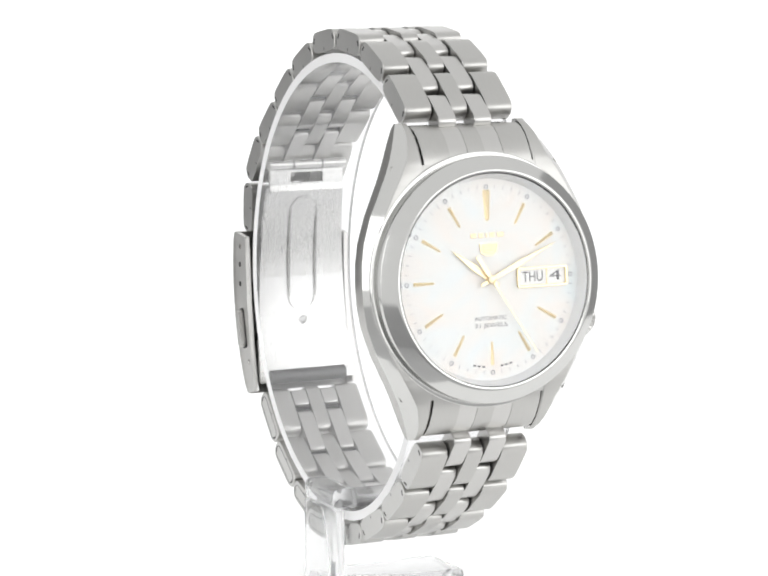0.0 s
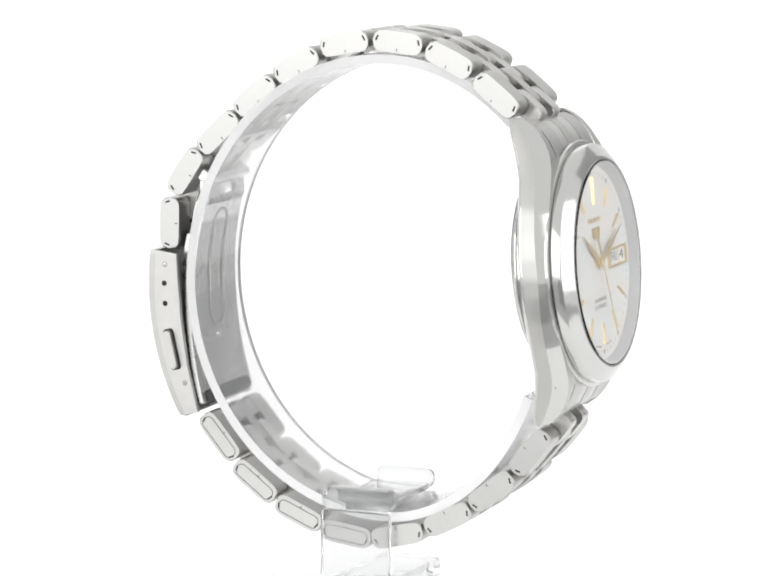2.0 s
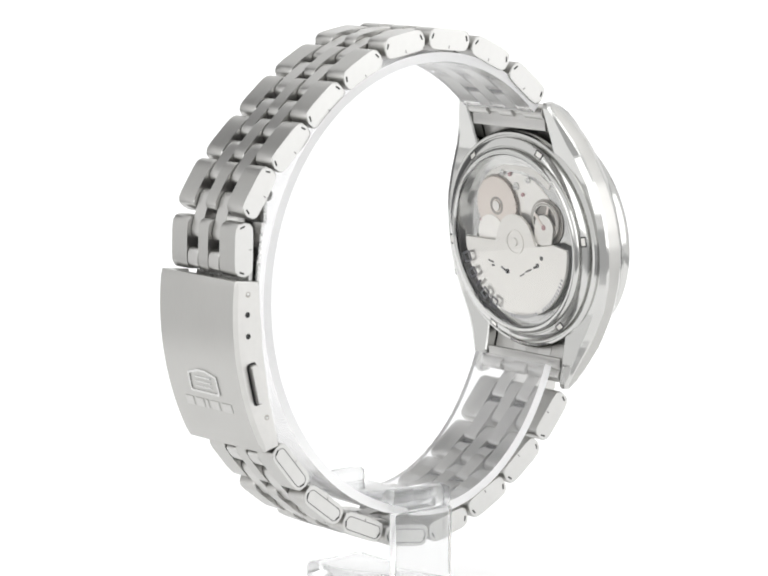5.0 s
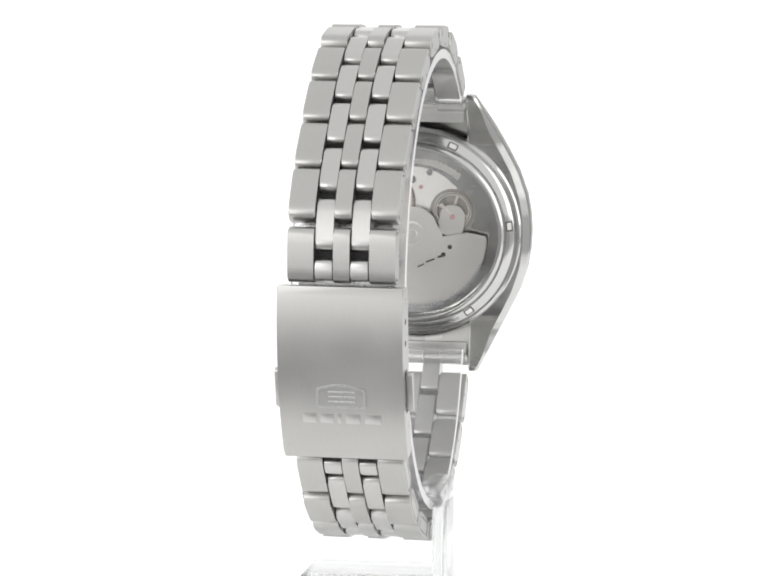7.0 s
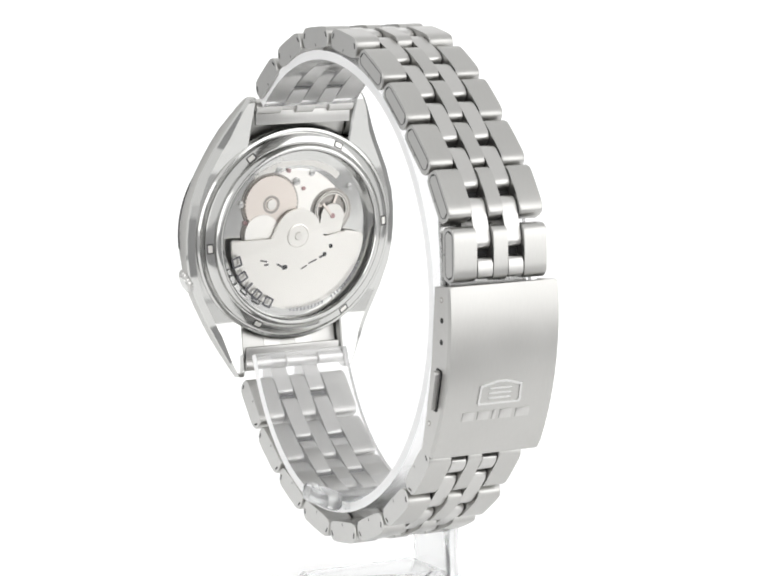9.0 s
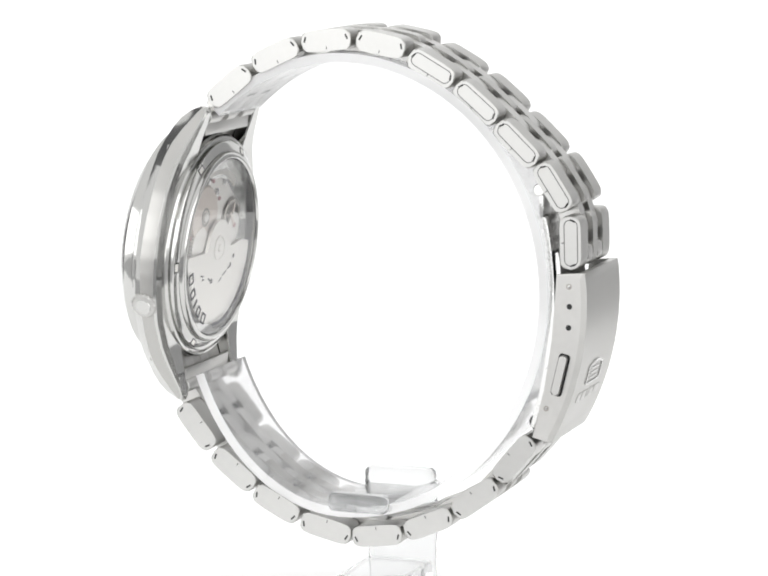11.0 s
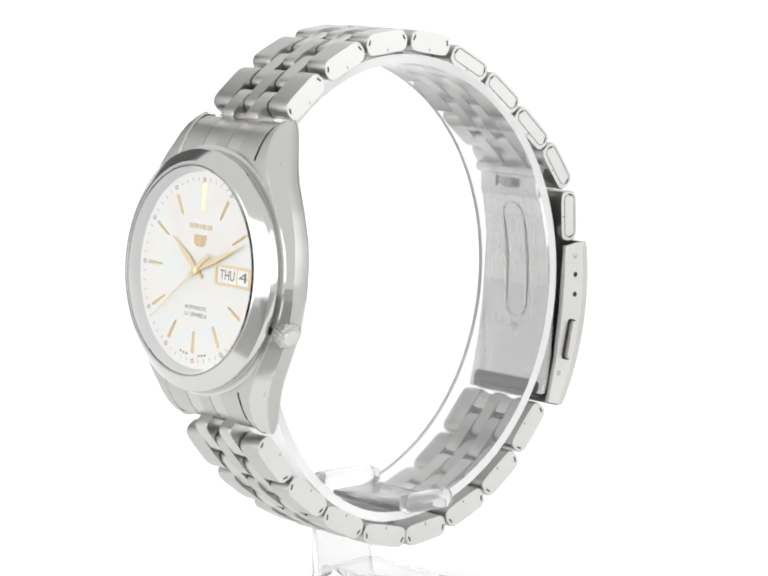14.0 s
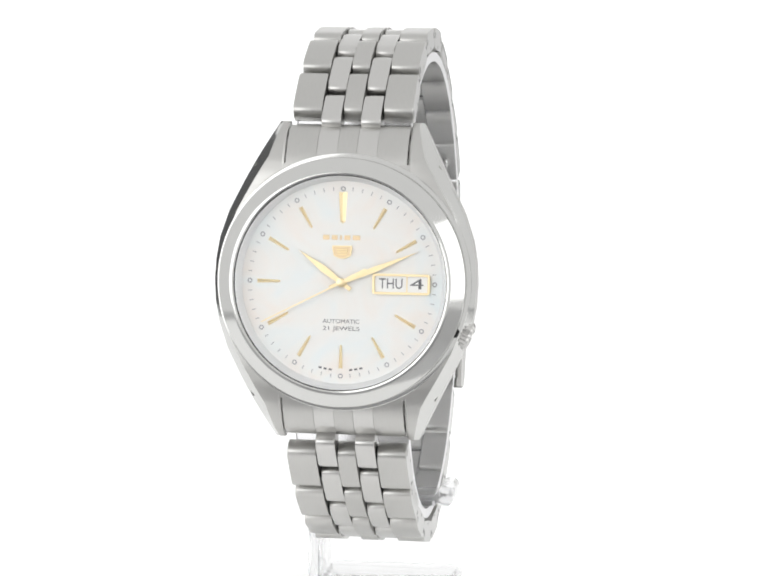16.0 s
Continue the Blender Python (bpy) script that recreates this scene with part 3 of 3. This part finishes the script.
def build_bracelet():
    mid = (-1.0, -5.0)
    for rows, w0, w1, ends in ((UPPER, 8.6, 7.7, (True, False)), (LOWER, 7.8, 8.6, (False, True))):
        k = len(rows)
        for i, (p, q) in enumerate(rows):
            w = w0 + (w1 - w0) * i / (k - 1)
            m = along(p, q, mid)
            a = math.dist(p, q) / 2 + 0.18
            prof = link_profile(a, 1.62, 1.58, 36, 5.0)
            for s in (-1, 1):
                x0, x1 = sorted((s * w, s * w * 0.513))
                link = part("outer_link", flanked(prism(prof, x0, x1, "x", 0.2)), [M_BRUSH, M_SIDE], watch, "", m)
                for e in (-1, 1):
                    part("pin", block(-0.42, 0.42, -0.13, 0.13, -0.1, 0.02, 0), M_SHADE_BLACK, link, "", mm(s * w, e * (a - 0.62), 0.35, 0, 90 * s, 0) @ pose(0, 0, 0, 0, 0, 20 * e * s))
                part("notch", block(-0.22, 0.22, -0.06, 0.06, -0.05, 0.02, 0), M_DARK, link, "", mm(s * w, 0, -1.1, 0, 90 * s, 0))
                if (s < 0 and rows is LOWER and i < 4) or (s > 0 and rows is UPPER and i > 3):
                    part("groove", ring_poly(rounded(2.1, 2 * a - 1.0, 0.9), rounded(1.86, 2 * a - 1.24, 0.78), -0.05, 0.02), M_SEAM_SHADE, link, "", mm(s * w, 0, 0.1, 0, 90 * s, 0))
            part("center_link", prism(prof, -w * 0.153, w * 0.153, "x", 0.16), M_BRUSH, watch, "", m)
            # near-black bar paints the shade in the gaps between link pieces
            part("gap_shade_bar", block(-w * 0.54, w * 0.54, -a + 0.5, a - 0.5, -0.95, -0.3, 0.1, 1), M_SHADE_BLACK, watch, "", m)
            # narrow polished pieces bridge this row and the next
            nxt = rows[i + 1] if i + 1 < k else None
            spots = []
            if nxt:
                spots.append((((p[0] + q[0]) / 2, (p[1] + q[1]) / 2), ((nxt[0][0] + nxt[1][0]) / 2, (nxt[0][1] + nxt[1][1]) / 2), 1.0))
            c = ((p[0] + q[0]) / 2, (p[1] + q[1]) / 2)
            if i == 0 and ends[0]:
                spots.append(((p[0] - (c[0] - p[0]) * 0.8, p[1] - (c[1] - p[1]) * 0.8), c, 1.0))
            if i == k - 1 and ends[1]:
                spots.append((c, (q[0] + (q[0] - c[0]) * 0.8, q[1] + (q[1] - c[1]) * 0.8), 1.0))
            if (i == k - 1 and not ends[1]):
                spots.append((c, (q[0] + (q[0] - c[0]) * 0.1, q[1] + (q[1] - c[1]) * 0.1), 1.0))
            if (i == 0 and not ends[0]):
                spots.append(((p[0], p[1]), c, 1.0))
            for f, g, h in spots:
                mn = along(f, g, mid)
                an = math.dist(f, g) / 2 - 0.52
                pf = link_profile(an, 1.45, 1.68, 32)
                for s in (-1, 1):
                    x0, x1 = sorted((s * w * 0.17, s * w * 0.49))
                    part("narrow_link", prism(pf, x0, x1, "x", 0.14), M_NARROW, watch, "", mn @ mm(0, 0, 0.12))
    # end links between the lugs
    for s in (1, -1):
        prof = [(15.2, -1.5), (17.0, -1.75), (18.5, -2.4), (20.2, -3.45), (21.3, -4.6), (21.9, -5.9), (21.7, -7.0), (20.8, -7.3), (20.0, -6.3), (18.5, -5.3), (17.0, -4.7), (15.2, -4.3)]
        prof = [(s * a, b) for a, b in prof]
        for x0, x1, lift, m_ in ((-8.6, -4.29, 0, M_BRUSH), (-4.26, -1.4, -0.05, M_NARROW), (-1.37, 1.37, 0, M_BRUSH), (1.4, 4.26, -0.05, M_NARROW), (4.29, 8.6, 0, M_BRUSH)):
            part("end_link", prism([(a, b + lift) for a, b in prof], x0, x1, "x"), m_, watch, "", HEAD)
        part("end_link_plate", block(-8.4, 8.4, min(s * 17.9, s * 20.3), max(s * 17.9, s * 20.3), -7.0, -6.5, 0.15), M_SATIN, watch, "", HEAD)
        for x, w in ((-6.4, 2.2), (0, 1.6), (6.4, 2.2)):
            part("tube", lathe([(0, -w), (0.95, -w), (1.05, -w + 0.1), (1.05, w - 0.1), (0.95, w), (0, w)], 20), M_SATIN, watch, "", HEAD @ mm(x, s * 20.7, -6.75) @ pose(0, 0, 0, 0, 90, 0))
        part("spring_bar", lathe([(0, -8.9), (0.6, -8.9), (0.6, 8.9), (0, 8.9)], 16), M_SATIN, watch, "", HEAD @ mm(0, s * 20.7, -6.75) @ pose(0, 0, 0, 0, 90, 0))


build_bracelet()

# clasp: circle through the outer face of the cover
def circle3(a, b, c):
    (x1, y1), (x2, y2), (x3, y3) = a, b, c
    d = 2 * (x1 * (y2 - y3) + x2 * (y3 - y1) + x3 * (y1 - y2))
    ux = ((x1 * x1 + y1 * y1) * (y2 - y3) + (x2 * x2 + y2 * y2) * (y3 - y1) + (x3 * x3 + y3 * y3) * (y1 - y2)) / d
    uy = ((x1 * x1 + y1 * y1) * (x3 - x2) + (x2 * x2 + y2 * y2) * (x1 - x3) + (x3 * x3 + y3 * y3) * (x2 - x1)) / d
    return (ux, uy), math.dist((ux, uy), a)


CLASP_C, CLASP_R = circle3((34.3, -0.6), (34.3, -11.1), (29.5, -25.9))


def clasp_at(z, inset=0.0):
    r = CLASP_R - inset
    return CLASP_C[0] + math.sqrt(r * r - (z - CLASP_C[1]) ** 2)


def on_clasp(x, z, lift=0.0):
    """Pose on the cover: x across, y up along it, z outwards."""
    a = math.degrees(math.asin((z - CLASP_C[1]) / CLASP_R))
    return mm(x, clasp_at(z, -lift), z + Z0, a) @ pose(0, 0, 0, 90, 0, 180)


def build_clasp():
    zs = [-0.6 - 25.3 * i / 20 for i in range(21)]
    outer = [(clasp_at(z), z) for z in zs]
    inner = [(clasp_at(z, 0.9), z) for z in zs]
    wall = [(30.0, -1.0), (29.7, -6.0), (29.3, -11.2), (28.3, -18.0), (26.5, -25.2)]
    bm = prism(outer + inner[::-1], XC - 8.95, XC + 8.95, "x", 0.3, segs=3)
    cover = part("clasp_cover", bm, M_BRUSH, watch, "brushed steel folding clasp cover", UP)
    for s in (-1, 1):
        x0, x1 = sorted((XC + s * 8.93, XC + s * 8.1))
        side = part("clasp_side", prism([(y - 0.3, z) for y, z in outer] + wall[::-1], x0, x1, "x", 0.12), M_SATIN, cover)
        face = XC + s * 8.93
        for z, y, r, m_ in ((-2.7, 31.9, 0.42, M_RECESS_SHADE), (-5.6, 32.0, 0.42, M_SHADE_BLACK), (-8.7, 31.9, 0.42, M_SHADE_BLACK), (-20.8, 28.65, 0.42, M_RECESS_SHADE)):
            part("hole", lathe([(0, 0.02), (r, 0.02), (r, -0.1)], 18), m_, side, "", mm(face, y, z, 0, 90 * s, 0))
            if m_ is M_RECESS_SHADE:
                part("pin_end", lathe([(0, 0.06), (0.24, 0.05), (0.27, 0.0)], 16), M_POL, side, "", mm(face, y, z, 0, 90 * s, 0))
        part("button_slot", prism(rounded(6.4, 1.75, 0.5), -0.1, 0.02), M_DARK, side, "", mm(face, 30.75, -15.7, 0, 90 * s, 0) @ pose(0, 0, 0, 0, 0, -13 * s))
        bx = prism(rounded(5.9, 1.15, 0.4), 0, 1.0, "z", 0.25)
        part("push_button", bx, M_SATIN, cover, "satin clasp push button", mm(face - s * 0.05, 30.75, -15.7, 0, 90 * s, 0) @ pose(0, 0, 0, 0, 0, -13 * s))
    # pressed emblem and name bars
    part("emblem", ring_poly([(-3.4, -1.7), (3.4, -1.7), (3.6, -1.4), (3.5, 1.3), (0.9, 2.0), (-0.9, 2.0), (-3.5, 1.3), (-3.6, -1.4)], [(-3.1, -1.4), (3.1, -1.4), (3.25, -1.2), (3.15, 1.05), (0.8, 1.65), (-0.8, 1.65), (-3.15, 1.05), (-3.25, -1.2)], -0.3, 0.14),
         M_BLADE, cover, "pressed shield outline", UP.inverted() @ on_clasp(XC, -16.4))
    for y in (0.75, 0.0, -0.75):
        part("emblem_bar", block(-1.9, 1.9, y - 0.16, y + 0.16, -0.3, 0.14, 0.08, 1), M_BLADE, cover, "", UP.inverted() @ on_clasp(XC, -16.4))
    for x0, x1 in ((-5.7, -3.7), (-3.2, -1.2), (-0.7, -0.1), (0.5, 2.6), (3.2, 5.6)):
        part("name_bar", block(x0, x1, -0.75, 0.75, -0.3, 0.12, 0.13, 2), M_SATIN, cover, "", UP.inverted() @ on_clasp(XC, -19.7))
    # folded blade inside, wider towards its lower end
    zs = [7.0 - 31.0 * i / 24 for i in range(25)]

    def yb(z):
        return 29.2 - 0.0085 * (z + 6.5) ** 2

    def sheet(lo, hi, span, w):
        bm = prism([(yb(z) + hi, z) for z in span] + [(yb(z) + lo, z) for z in span[::-1]], -w, w, "x", 0.12)
        for v in bm.verts:
            v.co.x = XC + v.co.x * (1 + 0.22 * (7.0 - v.co.z) / 31.0)
        return bm

    blade = part("clasp_blade", sheet(-0.7, 0.0, zs, 6.6), M_BLADE, watch, "curved steel clasp blade", UP)
    part("lower_blade", sheet(0.3, 0.9, zs[4:], 6.0), M_BLADE, blade)
    bm = ring_poly(rounded(4.9, 18.6, 2.4, 8), rounded(4.3, 18.0, 2.1, 8), 0, 0.22)
    for v in bm.verts:
        v.co.z -= yb(v.co.y - 3.7) - 29.2
    part("pressed_slot", bm, M_POL, blade, "pressed oval outline", mm(XC, 28.5, -3.7, 90, 0, 0))
    part("rivet", lathe([(0, 0.3), (0.5, 0.28), (0.75, 0)], 20), M_POL, blade, "", mm(XC, yb(-14.6) - 0.7, -14.6, 90, 0, 0))
    for x, w in ((-4.6, 2.0), (0, 2.4), (4.6, 2.0)):
        part("hinge", lathe([(0, -w), (0.8, -w), (0.9, -w + 0.1), (0.9, w - 0.1), (0.8, w), (0, w)], 20), M_POL, blade, "", mm(XC + x, yb(10.9) - 0.1, 10.9) @ pose(0, 0, 0, 0, 90, 0))
    part("hinge_plate", ring_poly(rounded(12.6, 4.4, 0.4), rounded(5.6, 1.7, 0.15), 0, 0.6), M_BLADE, blade, "", mm(XC, yb(8.8) - 0.1, 8.8, 90, 0, 0))
    # roll darkened in its colour to paint its shading
    part("roll", lathe([(0, -6.6), (1.1, -6.6), (1.2, -6.5), (1.2, 6.5), (1.1, 6.6), (0, 6.6)], 24), M_SEAM_SHADE, blade, "", mm(XC, yb(-23.4) - 0.2, -23.4) @ pose(0, 0, 0, 0, 90, 0))


build_clasp()


# ---- the stand ----
def build_stand():
    stand = new("display_stand")
    stand.empty_display_size = 0.01
    tagged(stand, "clear acrylic display stand holding the watch", "stand")
    n, half = 72, 8.2
    bm = bmesh.new()
    cy, cz, b = -3.6, -4.75, 34.9
    rows = []
    for i in range(n + 1):
        t = radians(-155 + 287 * i / n)
        c, s = math.cos(t), math.sin(t)
        a = 32.2 if c > 0 else 30.5 if s > 0 else 26.0
        o = Vector((XC, cy + a * c, cz + b * s))
        nrm = Vector((0, c / a, s / b)).normalized()
        rows.append([bm.verts.new(o + nrm * d + Vector((x, 0, 0))) for d, x in ((0, -half), (0, half), (-1.4, half), (-1.4, -half))])
    for r0, r1 in zip(rows, rows[1:]):
        for i in range(4):
            f = bm.faces.new((r0[i], r0[(i + 1) % 4], r1[(i + 1) % 4], r1[i]))
            f.material_index = i % 2
    bm.faces.new(rows[0])
    bm.faces.new(rows[-1])
    band = part("band", bm, [M_ACRYL, M_EDGE], stand, "open clear acrylic band inside the bracelet", UP)
    post = part("post", block(-10.4, -8.75, -5.4, 5.7, -52.6, -38.2, 0.35), M_BLOCK, stand, "clear upright post", UP)
    clip = part("clip", block(-10.5, -6.4, -5.4, 5.6, -38.15, -34.9, 1.0, 4), M_BLOCK, stand, "clear rounded clip at the top of the post", UP)
    tongue = part("tongue", block(-6.35, 9.0, -4.4, 4.6, -38.15, -37.2, 0.3, 2), M_BLOCK, stand, "thin clear tongue over the band", UP)
    knob = part("knob", block(9.05, 11.5, -4.6, 4.8, -38.2, -35.3, 1.0, 4), M_BLOCK, stand, "clear rounded end of the tongue", UP)
    foot = part("foot", block(-8.7, 11.8, -5.4, 5.6, -52.6, -49.2, 0.9, 3), M_BLOCK, stand, "clear foot bar", UP)
    for ob in (band, post, clip, tongue, knob, foot):
        ob.visible_shadow = False
    return stand


STAND = build_stand()


def motions():
    for ob in (watch, STAND):
        walk(ob, [(t, pose(0, 0, 0, 0, 0, a)) for t, a in TURN])
    walk(SECOND, [(t, HEAD @ mm(0, 0, 0.8, 0, 0, -(147.0 + 6.0 * t))) for t in range(0, 17, 2)])
    walk(MINUTE, [(t, HEAD @ mm(0, 0, 0.6, 0, 0, -(65.7 + 0.1 * t))) for t in (0, 8, 16)])


motions()
